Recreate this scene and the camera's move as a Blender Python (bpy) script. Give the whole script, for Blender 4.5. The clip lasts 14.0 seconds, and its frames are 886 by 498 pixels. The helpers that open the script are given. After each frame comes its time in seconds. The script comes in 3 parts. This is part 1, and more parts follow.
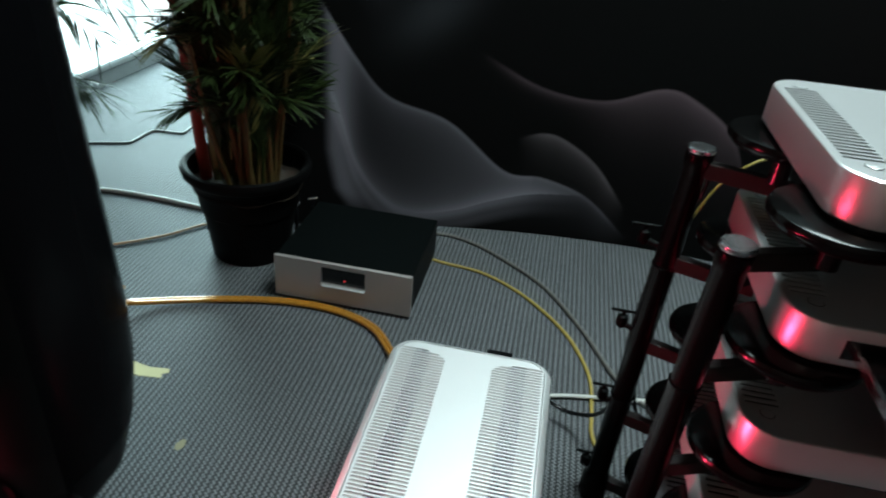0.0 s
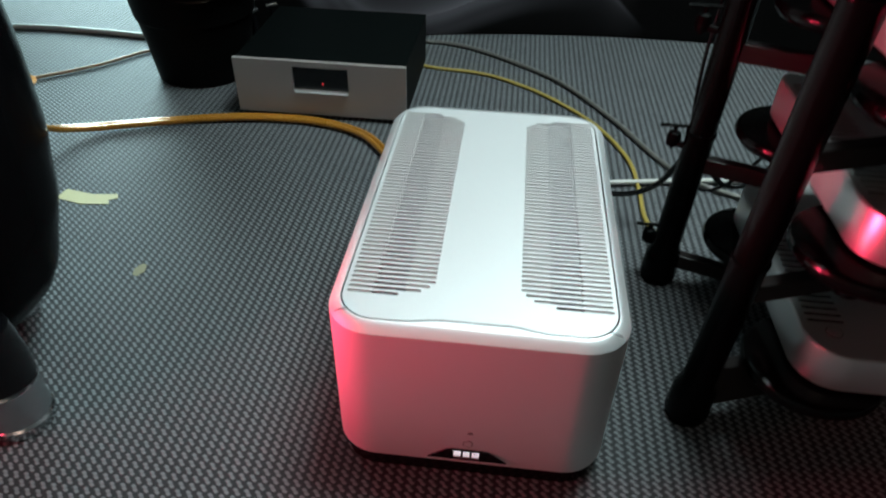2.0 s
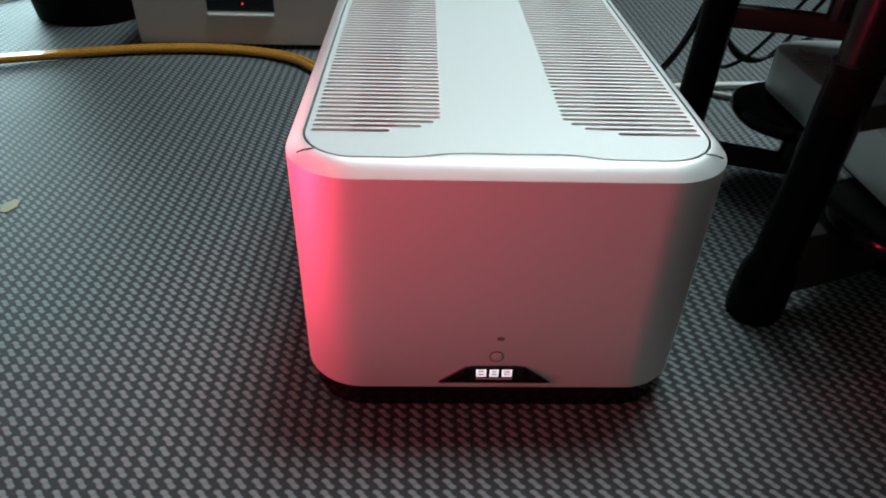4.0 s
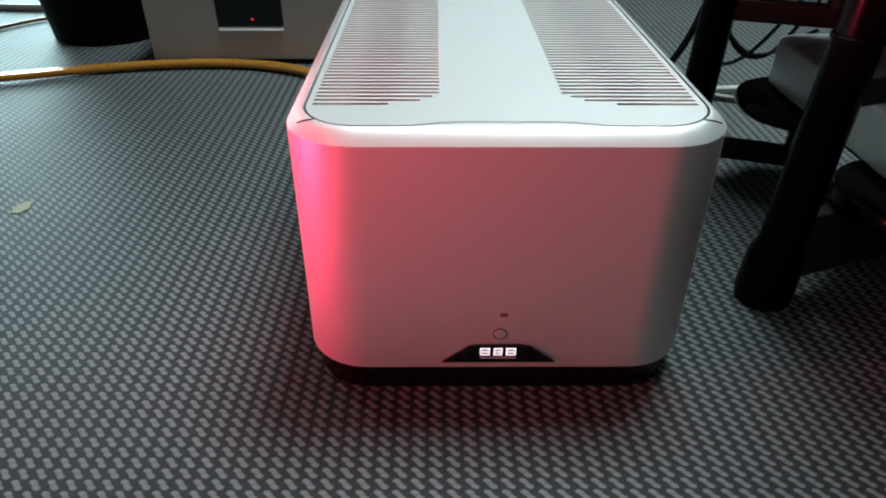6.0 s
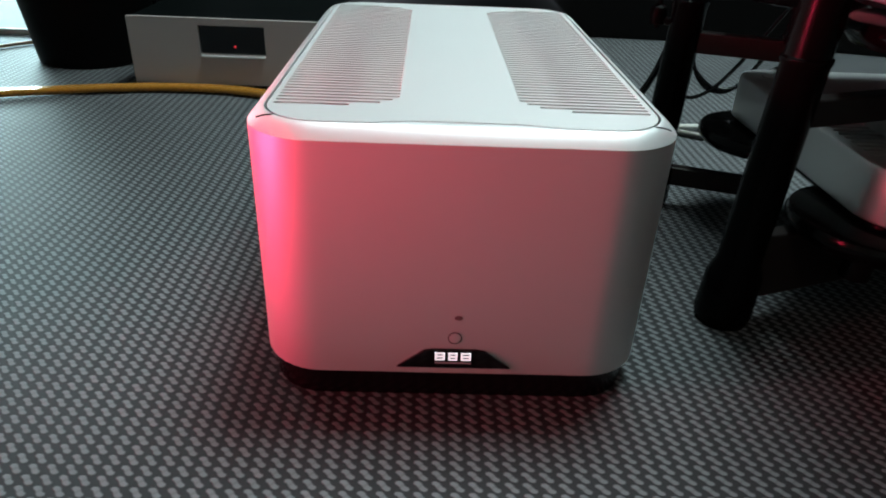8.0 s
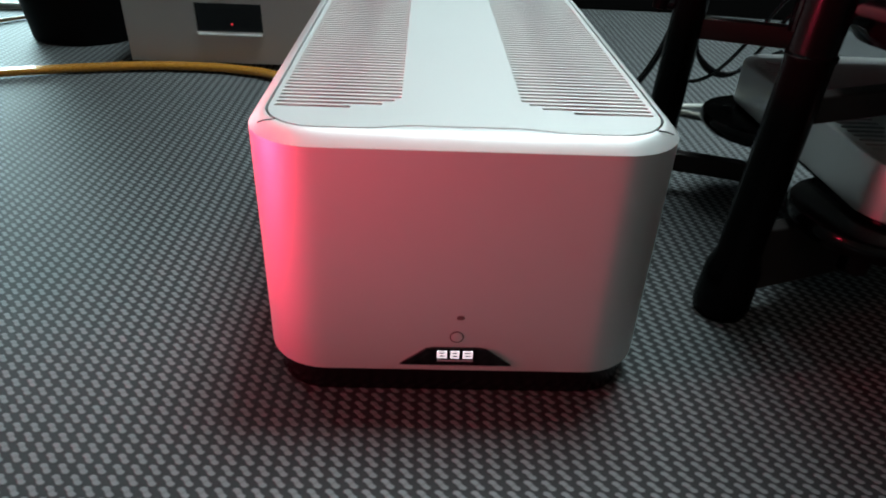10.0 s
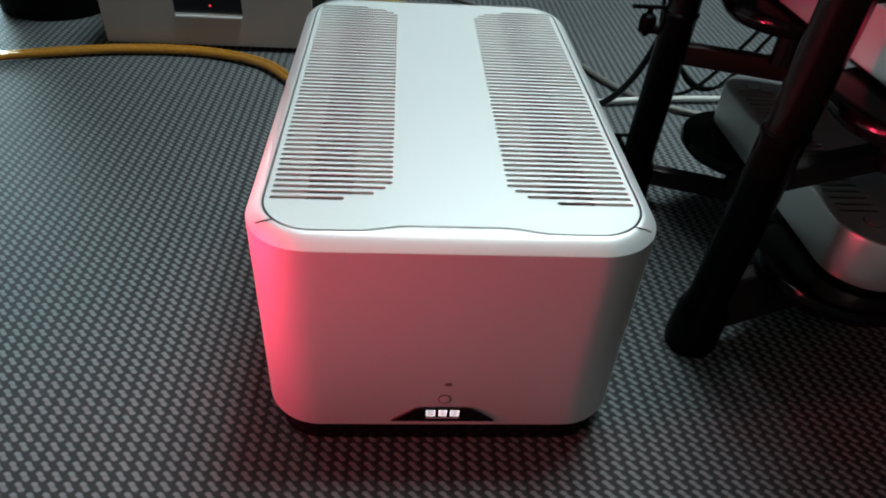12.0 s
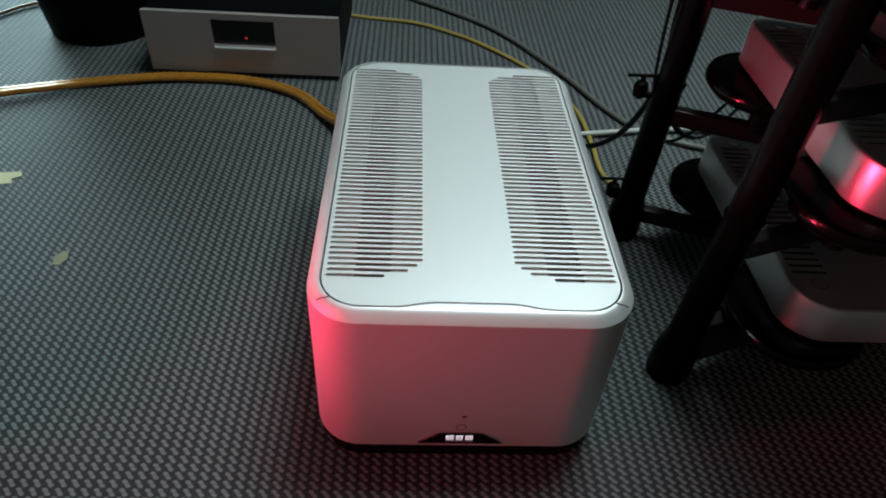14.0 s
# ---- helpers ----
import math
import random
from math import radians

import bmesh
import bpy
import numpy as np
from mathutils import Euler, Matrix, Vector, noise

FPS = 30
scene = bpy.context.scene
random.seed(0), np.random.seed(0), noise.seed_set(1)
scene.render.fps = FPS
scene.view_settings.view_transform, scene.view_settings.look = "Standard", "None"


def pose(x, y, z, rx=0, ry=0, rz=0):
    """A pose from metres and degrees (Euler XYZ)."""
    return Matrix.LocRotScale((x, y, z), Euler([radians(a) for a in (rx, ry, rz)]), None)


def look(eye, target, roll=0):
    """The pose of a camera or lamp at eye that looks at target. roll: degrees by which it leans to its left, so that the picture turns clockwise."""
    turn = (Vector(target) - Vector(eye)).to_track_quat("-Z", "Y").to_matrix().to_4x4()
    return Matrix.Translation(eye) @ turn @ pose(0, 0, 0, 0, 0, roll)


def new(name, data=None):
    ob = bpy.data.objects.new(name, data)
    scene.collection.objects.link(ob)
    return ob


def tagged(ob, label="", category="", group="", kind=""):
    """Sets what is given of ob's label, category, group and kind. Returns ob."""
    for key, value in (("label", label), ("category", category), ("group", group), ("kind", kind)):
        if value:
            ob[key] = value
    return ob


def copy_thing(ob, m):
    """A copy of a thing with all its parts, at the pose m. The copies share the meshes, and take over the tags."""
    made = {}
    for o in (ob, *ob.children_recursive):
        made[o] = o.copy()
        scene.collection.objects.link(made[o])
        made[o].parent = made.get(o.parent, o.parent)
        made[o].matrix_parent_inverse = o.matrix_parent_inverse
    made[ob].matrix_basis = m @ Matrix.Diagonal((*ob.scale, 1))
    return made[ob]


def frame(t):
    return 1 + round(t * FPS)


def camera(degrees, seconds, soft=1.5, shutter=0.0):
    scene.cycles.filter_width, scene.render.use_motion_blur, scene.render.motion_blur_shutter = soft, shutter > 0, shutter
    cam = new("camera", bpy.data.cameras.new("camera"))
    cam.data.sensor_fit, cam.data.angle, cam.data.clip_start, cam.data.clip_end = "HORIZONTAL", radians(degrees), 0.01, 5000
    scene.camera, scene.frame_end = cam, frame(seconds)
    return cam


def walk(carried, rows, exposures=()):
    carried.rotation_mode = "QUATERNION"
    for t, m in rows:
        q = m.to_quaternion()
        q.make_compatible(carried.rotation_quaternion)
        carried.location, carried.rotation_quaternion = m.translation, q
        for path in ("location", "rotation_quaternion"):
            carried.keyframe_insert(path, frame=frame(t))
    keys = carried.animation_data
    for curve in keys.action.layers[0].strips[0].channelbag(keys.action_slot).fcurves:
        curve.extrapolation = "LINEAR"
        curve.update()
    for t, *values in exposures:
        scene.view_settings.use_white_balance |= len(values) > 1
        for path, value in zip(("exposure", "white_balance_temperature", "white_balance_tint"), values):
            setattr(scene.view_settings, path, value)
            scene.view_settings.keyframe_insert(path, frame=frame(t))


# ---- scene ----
cam = camera(66.1, 14.0, soft=2.0, shutter=0.28)
PATH = [
    (0, (0.084, -0.668, 1.241), (-0.166, 1.042, 0.235), 5.3),
    (0.5, (0.086, -0.708, 1.23), (-0.362, 0.917, 0.154), 2.3),
    (1, (0.074, -0.71, 1.175), (-0.304, 0.854, -0.012), 2.1),
    (1.5, (0.027, -0.669, 1.071), (-0.153, 0.894, -0.164), 1.3),
    (2, (0.01, -0.547, 0.815), (-0.143, 1.023, -0.416), 1.4),
    (2.5, (-0.016, -0.534, 0.667), (-0.154, 1.098, -0.481), -3.0),
    (3, (-0.028, -0.543, 0.616), (-0.085, 1.114, -0.503), -1.4),
    (3.5, (-0.047, -0.475, 0.545), (0.022, 1.109, -0.674), 0.3),
    (4, (-0.074, -0.451, 0.514), (-0.011, 1.171, -0.653), 1.9),
    (6.5, (-0.052, -0.485, 0.471), (-0.035, 1.194, -0.615), 0.2),
    (7, (-0.028, -0.491, 0.465), (0.022, 1.194, -0.61), 0.1),
    (7.5, (-0.033, -0.504, 0.439), (0.029, 1.205, -0.599), 2.3),
    (8, (-0.037, -0.504, 0.442), (0.026, 1.243, -0.529), 2.6),
    (10.5, (-0.044, -0.481, 0.497), (0.028, 1.206, -0.575), 2.7),
    (11, (-0.053, -0.469, 0.533), (0.037, 1.204, -0.559), 4.5),
    (11.5, (-0.052, -0.455, 0.563), (0.054, 1.128, -0.655), 3.9),
    (12, (-0.054, -0.434, 0.607), (0.08, 1.122, -0.642), 4.2),
    (12.5, (-0.055, -0.437, 0.66), (0.102, 1.107, -0.601), 3.8),
    (13, (-0.06, -0.452, 0.713), (0.136, 1.016, -0.631), 6.4),
    (13.5, (-0.074, -0.457, 0.766), (0.078, 1.042, -0.55), 5.0),
    (14, (-0.08, -0.478, 0.787), (0.033, 1.011, -0.544), 4.5),
]
walk(cam, [(t, look(eye, target, roll)) for t, eye, target, roll in PATH], [(0, -0.13), (1.5, -0.18), (3, -0.15), (6.5, -0.05), (8, -0.05), (11, -0.07), (12.5, -0.28), (13.5, -0.56), (14, -0.72)])

from mathutils import geometry

# ---- light ----
world = bpy.data.worlds.new("world")
scene.world = world
world.use_nodes = True
bg = world.node_tree.nodes["Background"]
bg.inputs["Color"].default_value = (0.75, 0.88, 1.0, 1)
bg.inputs["Strength"].default_value = 0.3


def area_lamp(name, m, sx, sy, power, colour):
    d = bpy.data.lights.new(name, "AREA")
    d.shape, d.size, d.size_y, d.energy, d.color = "RECTANGLE", sx, sy, power, colour
    ob = new(name, d)
    ob.matrix_world = m
    return ob


DAY = (0.80, 0.99, 1.0)
area_lamp("window_light", look((-2.27, 3.7, 1.3), (-0.7, 2.55, 0.2)), 1.5, 1.8, 290, (0.62, 0.93, 0.97))
panel_lamp = area_lamp("ceiling_panel_light", look((0.60, 0.85, 2.84), (0.60, 0.87, 0)), 1.1, 0.9, 59, DAY)
panel_lamp.data.spread = radians(125)
red_lamp = area_lamp("stage_light_glow", look((-0.94, -0.185, 0.25), (0.0, 0.05, 0.37)), 0.10, 0.26, 2.6, (1.0, 0.042, 0.115))
red_lamp.data.spread = radians(50)
red_lamp = area_lamp("stage_light_glow", look((-1.15, -0.55, 0.55), (-0.60, 0.0, 0.71)), 0.10, 0.42, 4.2, (1.0, 0.035, 0.10))
red_lamp.data.spread = radians(92)
# added warm fill for the front faces; no lamp is known there
area_lamp("warm_fill_light", look((-0.2, -2.6, 2.84), (-0.2, -2.6, 0)), 1.1, 0.9, 7.5, (1.0, 0.72, 0.58))


# ---- materials ----
def shader(name):
    m = bpy.data.materials.new(name)
    m.use_nodes = True
    nt = m.node_tree
    return m, nt, nt.nodes, nt.links, nt.nodes["Principled BSDF"]


def mat(name, c, rough=0.5, metal=0.0, c2=None, scale=30.0, bump=0.0, bump_scale=200.0, coat=0.0, rough_var=0.08, spec=0.5):
    """A surface with blotches at one scale and grain at another."""
    m, nt, N, L, b = shader(name)
    tc = N.new("ShaderNodeTexCoord")
    n1 = N.new("ShaderNodeTexNoise")
    n1.inputs["Scale"].default_value, n1.inputs["Detail"].default_value = scale, 5
    L.new(tc.outputs["Object"], n1.inputs["Vector"])
    ramp = N.new("ShaderNodeMix")
    ramp.data_type = "RGBA"
    c2 = c2 or tuple(v * 0.8 for v in c)
    ramp.inputs["A"].default_value, ramp.inputs["B"].default_value = (*c, 1), (*c2, 1)
    L.new(n1.outputs["Fac"], ramp.inputs["Factor"])
    L.new(ramp.outputs["Result"], b.inputs["Base Color"])
    n2 = N.new("ShaderNodeTexNoise")
    n2.inputs["Scale"].default_value, n2.inputs["Detail"].default_value = bump_scale, 3
    L.new(tc.outputs["Object"], n2.inputs["Vector"])
    mr = N.new("ShaderNodeMapRange")
    mr.inputs["To Min"].default_value, mr.inputs["To Max"].default_value = max(rough - rough_var, 0.02), min(rough + rough_var, 1)
    L.new(n2.outputs["Fac"], mr.inputs["Value"])
    L.new(mr.outputs["Result"], b.inputs["Roughness"])
    b.inputs["Metallic"].default_value = metal
    b.inputs["Coat Weight"].default_value = coat
    b.inputs["Specular IOR Level"].default_value = spec
    if bump:
        bp = N.new("ShaderNodeBump")
        bp.inputs["Strength"].default_value, bp.inputs["Distance"].default_value = bump, 0.001
        L.new(n2.outputs["Fac"], bp.inputs["Height"])
        L.new(bp.outputs["Normal"], b.inputs["Normal"])
    return m


def glow(name, c, strength):
    m, nt, N, L, b = shader(name)
    b.inputs["Base Color"].default_value = (*c, 1)
    b.inputs["Emission Color"].default_value = (*c, 1)
    b.inputs["Emission Strength"].default_value = strength
    return m


def weave_material():
    """Woven vinyl flooring: slanted light dashes over a dark ground, 15 mm apart across and 11 mm along."""
    m, nt, N, L, b = shader("woven_vinyl")
    tc = N.new("ShaderNodeTexCoord")
    sep = N.new("ShaderNodeSeparateXYZ")
    L.new(tc.outputs["Object"], sep.inputs["Vector"])

    def mth(op, a, bb=None, c=None):
        n = N.new("ShaderNodeMath")
        n.operation = op
        for i, v in enumerate((a, bb, c)):
            if v is None:
                continue
            if isinstance(v, (int, float)):
                n.inputs[i].default_value = v
            else:
                L.new(v, n.inputs[i])
        return n.outputs[0]

    jit = N.new("ShaderNodeTexNoise")
    jit.inputs["Scale"].default_value, jit.inputs["Detail"].default_value = 300, 2
    L.new(tc.outputs["Object"], jit.inputs["Vector"])
    j = mth("MULTIPLY", mth("SUBTRACT", jit.outputs["Fac"], 0.5), 0.45)
    def cell(axis, pitch, start):
        """Metres from the middle of the cell along one axis."""
        k = mth("FRACT", mth("ADD", mth("DIVIDE", mth("SUBTRACT", sep.outputs[axis], start), pitch), 0.5))
        return mth("MULTIPLY", mth("SUBTRACT", k, 0.5), pitch)

    cx, cy = cell("X", WEAVE_X, -0.425), cell("Y", WEAVE_Y, 0.0702)
    along = mth("MULTIPLY", mth("SUBTRACT", cx, cy), 0.7071)
    across = mth("MULTIPLY", mth("ADD", cx, cy), 0.7071)
    bend = mth("MULTIPLY", mth("SINE", mth("MULTIPLY", along, 620.0)), 0.00045)
    over = mth("MAXIMUM", mth("SUBTRACT", mth("ABSOLUTE", along), 0.0045), 0.0)
    side = mth("ADD", across, bend)
    reach = mth("SQRT", mth("ADD", mth("MULTIPLY", over, over), mth("MULTIPLY", side, side)))
    mu = N.new("ShaderNodeMapRange")
    mu.interpolation_type = "SMOOTHSTEP"
    mu.inputs["From Min"].default_value, mu.inputs["From Max"].default_value = 0.0034, 0.0015
    L.new(mth("ADD", reach, mth("MULTIPLY", j, 0.0022)), mu.inputs["Value"])
    waist = mth("SUBTRACT", 1.0, mth("MULTIPLY", mth("POWER", 2.718, mth("MULTIPLY", mth("MULTIPLY", along, along), -700000.0)), 0.22))
    dash = mth("MULTIPLY", mu.outputs["Result"], waist)
    big = N.new("ShaderNodeTexNoise")
    big.inputs["Scale"].default_value, big.inputs["Detail"].default_value = 2.2, 4
    L.new(tc.outputs["Object"], big.inputs["Vector"])
    mix = N.new("ShaderNodeMix")
    mix.data_type = "RGBA"
    mix.inputs["A"].default_value, mix.inputs["B"].default_value = (0.022, 0.0235, 0.025, 1), (0.146, 0.154, 0.161, 1)
    L.new(dash, mix.inputs["Factor"])
    wear = N.new("ShaderNodeMix")
    wear.data_type, wear.blend_type = "RGBA", "MULTIPLY"
    wear.inputs["Factor"].default_value = 1
    L.new(mix.outputs["Result"], wear.inputs["A"])
    mrb = N.new("ShaderNodeMapRange")
    mrb.inputs["To Min"].default_value, mrb.inputs["To Max"].default_value = 0.8, 1.2
    L.new(big.outputs["Fac"], mrb.inputs["Value"])
    L.new(mrb.outputs["Result"], wear.inputs["B"])
    L.new(wear.outputs["Result"], b.inputs["Base Color"])
    b.inputs["Roughness"].default_value = 0.62
    b.inputs["Specular IOR Level"].default_value = 0.18
    bp = N.new("ShaderNodeBump")
    bp.inputs["Strength"].default_value, bp.inputs["Distance"].default_value = 0.6, 0.0012
    L.new(dash, bp.inputs["Height"])
    L.new(bp.outputs["Normal"], b.inputs["Normal"])
    return m


WEAVE_X, WEAVE_Y = 0.0151, 0.0113
M_FLOOR = weave_material()
M_SILVER = mat("satin_anodised_silver", (0.70, 0.715, 0.715), 0.50, 0.64, (0.67, 0.685, 0.685), 6, 0.05, 900, rough_var=0.04)
M_CASE = mat("satin_aluminium_case", (0.70, 0.71, 0.71), 0.34, 0.83, (0.66, 0.67, 0.67), 6, 0.05, 900, rough_var=0.04)
M_INNER = mat("grey_heat_sink", (0.33, 0.305, 0.28), 0.7, 0.0, scale=15)
M_SEAM = mat("dull_grey_seam", (0.16, 0.14, 0.14), 0.6, 0.0, (0.12, 0.11, 0.11), 60, spec=0.3)
M_DARK_IN = mat("dark_interior", (0.012, 0.011, 0.011), 0.6, spec=0.2)
M_BLACK = mat("black_powder_coat", (0.003, 0.003, 0.0035), 0.20, 0.0, (0.005, 0.005, 0.006), 40, 0.1, 800, spec=0.35, rough_var=0.04)
M_RACK = mat("black_rack_lacquer", (0.0015, 0.0015, 0.0015), 0.24, 0.0, (0.002, 0.002, 0.002), 40, 0.03, 800, spec=0.07, rough_var=0.04)
M_MATTE = mat("black_matt_steel", (0.0018, 0.0026, 0.0026), 0.5, 0.0, (0.0024, 0.0034, 0.0034), 30, 0.1, 600, spec=0.04)
M_SPEAKER = mat("black_satin_lacquer", (0.003, 0.003, 0.0035), 0.22, 0.0, scale=12, rough_var=0.04, spec=0.015)
M_BAFFLE = mat("black_satin_baffle", (0.0025, 0.0025, 0.0025), 0.30, 0.0, scale=12, rough_var=0.04, spec=0.14)
M_CONE = mat("black_speaker_cone", (0.065, 0.065, 0.065), 0.26, 0.95, scale=40, rough_var=0.03)
M_RUBBER = mat("black_rubber", (0.008, 0.008, 0.008), 0.6, bump=0.1, spec=0.2)
M_ARM = mat("black_satin_arm", (0.018, 0.015, 0.015), 0.33, 0.0, (0.022, 0.019, 0.019), 40, 0.05, 800, spec=0.12)
M_CHROME = mat("brushed_steel", (0.6, 0.61, 0.62), 0.22, 1.0, scale=60)
M_PANEL = mat("champagne_aluminium", (0.42, 0.385, 0.365), 0.45, 0.5, (0.38, 0.345, 0.33), 9, 0.05, 900)
M_POT = mat("black_plastic_pot", (0.0022, 0.0022, 0.0022), 0.42, 0.0, (0.003, 0.003, 0.003), 25, 0.15, 120, spec=0.05)
M_SOIL = mat("potting_soil", (0.02, 0.013, 0.008), 0.95, 0.0, (0.045, 0.03, 0.018), 60, 0.8, 150)
M_STEM = mat("cane_stem", (0.040, 0.034, 0.012), 0.5, 0.0, (0.12, 0.066, 0.022), 20, 0.2, 80, spec=0.25)
M_REDSTEM = mat("red_stalk", (0.30, 0.025, 0.015), 0.45, 0.0, (0.20, 0.02, 0.012), 20, 0.2, 80)
M_LEAF = mat("palm_leaf", (0.008, 0.018, 0.004), 0.5, 0.0, (0.022, 0.032, 0.007), 8, 0.2, 60, spec=0.2)
M_DRYLEAF = mat("yellowing_leaf", (0.20, 0.17, 0.05), 0.5, 0.0, (0.10, 0.11, 0.03), 12)
M_GOLD = mat("gold_braided_jacket", (0.46, 0.20, 0.022), 0.28, 0.25, (0.30, 0.12, 0.012), 90, 0.3, 500, coat=0.5)
M_YELLOW = mat("yellow_jacket", (0.30, 0.22, 0.045), 0.5, 0.0, (0.25, 0.18, 0.035), 60)
M_ORANGE = mat("orange_jacket", (0.62, 0.36, 0.18), 0.4, 0.0, (0.55, 0.30, 0.14), 60)
M_WHITE = mat("white_jacket", (0.46, 0.46, 0.43), 0.4, 0.0, (0.38, 0.38, 0.35), 60)
M_GREY = mat("grey_braided_jacket", (0.13, 0.125, 0.11), 0.45, 0.2, (0.06, 0.055, 0.05), 200, 0.4, 700)
M_PALEGREY = mat("pale_grey_jacket", (0.24, 0.245, 0.24), 0.5, 0.0, (0.20, 0.205, 0.20), 60)
M_TAPE = mat("yellow_masking_tape", (0.44, 0.38, 0.17), 0.6, 0.0, (0.37, 0.32, 0.14), 40, 0.2, 200)
M_OLDTAPE = mat("dull_old_tape", (0.24, 0.21, 0.11), 0.7, 0.0, (0.18, 0.16, 0.09), 60, 0.2, 200)
# unseen south wall: warm tone picked to bounce fill onto the front faces
M_BOUNCEWALL = mat("grey_bounce_wall", (0.44, 0.40, 0.37), 0.85, 0.0, (0.40, 0.36, 0.33), 3, 0.1, 120)
# unseen east wall: made dark so the black parts mirror little of it
M_DARKWALL = mat("charcoal_unseen_wall", (0.035, 0.035, 0.038), 0.9, 0.0, (0.025, 0.025, 0.028), 4, 0.3, 80)
M_WALL = mat("white_painted_wall", (0.80, 0.81, 0.80), 0.7, 0.0, (0.76, 0.77, 0.76), 3, 0.1, 150)
M_CEIL = mat("pale_ceiling", (0.45, 0.45, 0.45), 0.8, 0.0, (0.40, 0.40, 0.40), 2)
M_PAPER = mat("white_card", (0.75, 0.76, 0.74), 0.5, 0.0, (0.70, 0.71, 0.69), 8)
M_SHELF = mat("smoked_black_shelf", (0.002, 0.002, 0.002), 0.16, 0.0, scale=15, rough_var=0.03, spec=0.2)
M_SCREEN = mat("black_display_glass", (0.003, 0.003, 0.004), 0.08, 0.0)
M_DAYLIGHT = glow("daylight", (0.88, 0.97, 0.96), 1.5)
M_RED_DOT = glow("red_indicator", (1.0, 0.05, 0.06), 0.7)
M_WHITE_DOT = glow("white_lit_mark", (0.92, 0.95, 1.0), 0.8)
M_PANEL_GLOW = glow("ceiling_panel_glow", DAY, 4.0)
M_FILL_GLOW = glow("warm_fill_glow", (1.0, 0.74, 0.60), 1.0)
M_RED_GLOW = glow("red_lens_glow", (1.0, 0.03, 0.08), 6.0)


# ---- mesh tools ----
def part(name, bm, material, parent=None, label="", smooth=False):
    me = bpy.data.meshes.new(name)
    bm.normal_update()
    bm.to_mesh(me)
    bm.free()
    for one in material if isinstance(material, (list, tuple)) else [material]:
        me.materials.append(one)
    if smooth:
        me.shade_smooth()
        me.set_sharp_from_angle(angle=radians(38))
    ob = new(name, me)
    ob.parent = parent
    if label:
        tagged(ob, label)
    return ob


def thing(name, label, category, at=(0, 0, 0), turn=0, group="", kind=""):
    ob = new(name)
    ob.empty_display_size = 0.05
    ob.matrix_basis = pose(*at, 0, 0, turn)
    return tagged(ob, label, category, group, kind)


def box(x0, y0, z0, x1, y1, z1, bevel=0.0, seg=2, bm=None):
    b2 = bmesh.new()
    bmesh.ops.create_cube(b2, size=1.0, matrix=Matrix.Translation(((x0 + x1) / 2, (y0 + y1) / 2, (z0 + z1) / 2)) @ Matrix.Diagonal((x1 - x0, y1 - y0, z1 - z0, 1)))
    if bevel:
        bmesh.ops.bevel(b2, geom=b2.edges[:], offset=bevel, segments=seg, affect="EDGES", profile=0.5)
    return b2


def rrect(w, d, r, cx=0.0, cy=0.0, nc=10, ns=10):
    """Points of a rounded rectangle, counter-clockwise from the front-left corner's end."""
    pts = []
    for k, (sx, sy, a0) in enumerate(((1, -1, -90), (1, 1, 0), (-1, 1, 90), (-1, -1, 180))):
        ox, oy = cx + sx * (w / 2 - r), cy + sy * (d / 2 - r)
        arc = [(ox + r * math.cos(radians(a0 + 90 * i / nc)), oy + r * math.sin(radians(a0 + 90 * i / nc))) for i in range(nc + 1)]
        if pts:
            px, py = pts[-1]
            pts += [(px + (arc[0][0] - px) * i / ns, py + (arc[0][1] - py) * i / ns) for i in range(1, ns)]
        pts += arc
    px, py = pts[-1]
    qx, qy = pts[0]
    pts += [(px + (qx - px) * i / ns, py + (qy - py) * i / ns) for i in range(1, ns)]
    return pts


def loft(rings, cap0=True, cap1=True, bm=None):
    """Skins rings of equal length, each a list of (x, y, z)."""
    bm = bm or bmesh.new()
    vs = [[bm.verts.new(p) for p in ring] for ring in rings]
    n = len(rings[0])
    for a, b in zip(vs, vs[1:]):
        for i in range(n):
            bm.faces.new((a[i], a[(i + 1) % n], b[(i + 1) % n], b[i]))
    if cap0:
        bm.faces.new(vs[0][::-1])
    if cap1:
        bm.faces.new(vs[-1])
    return bm


def flat(pts, z):
    return [(x, y, z) for x, y in pts]


def lathe(profile, n=32, cx=0.0, cy=0.0, cap0=True, cap1=True, bm=None):
    """profile: (radius, z) from below upwards."""
    return loft([[(cx + r * math.cos(2 * math.pi * i / n), cy + r * math.sin(2 * math.pi * i / n), z) for i in range(n)] for r, z in profile], cap0, cap1, bm)


def spline(pts, per=10):
    """A smooth curve through points."""
    P = [Vector(p) for p in pts]
    P = [P[0] * 2 - P[1]] + P + [P[-1] * 2 - P[-2]]
    out = []
    for a, b, c, d in zip(P, P[1:], P[2:], P[3:]):
        for i in range(per):
            t = i / per
            out.append(0.5 * (2 * b + (c - a) * t + (2 * a - 5 * b + 4 * c - d) * t * t + (3 * b - a - 3 * c + d) * t ** 3))
    return out + [P[-2]]


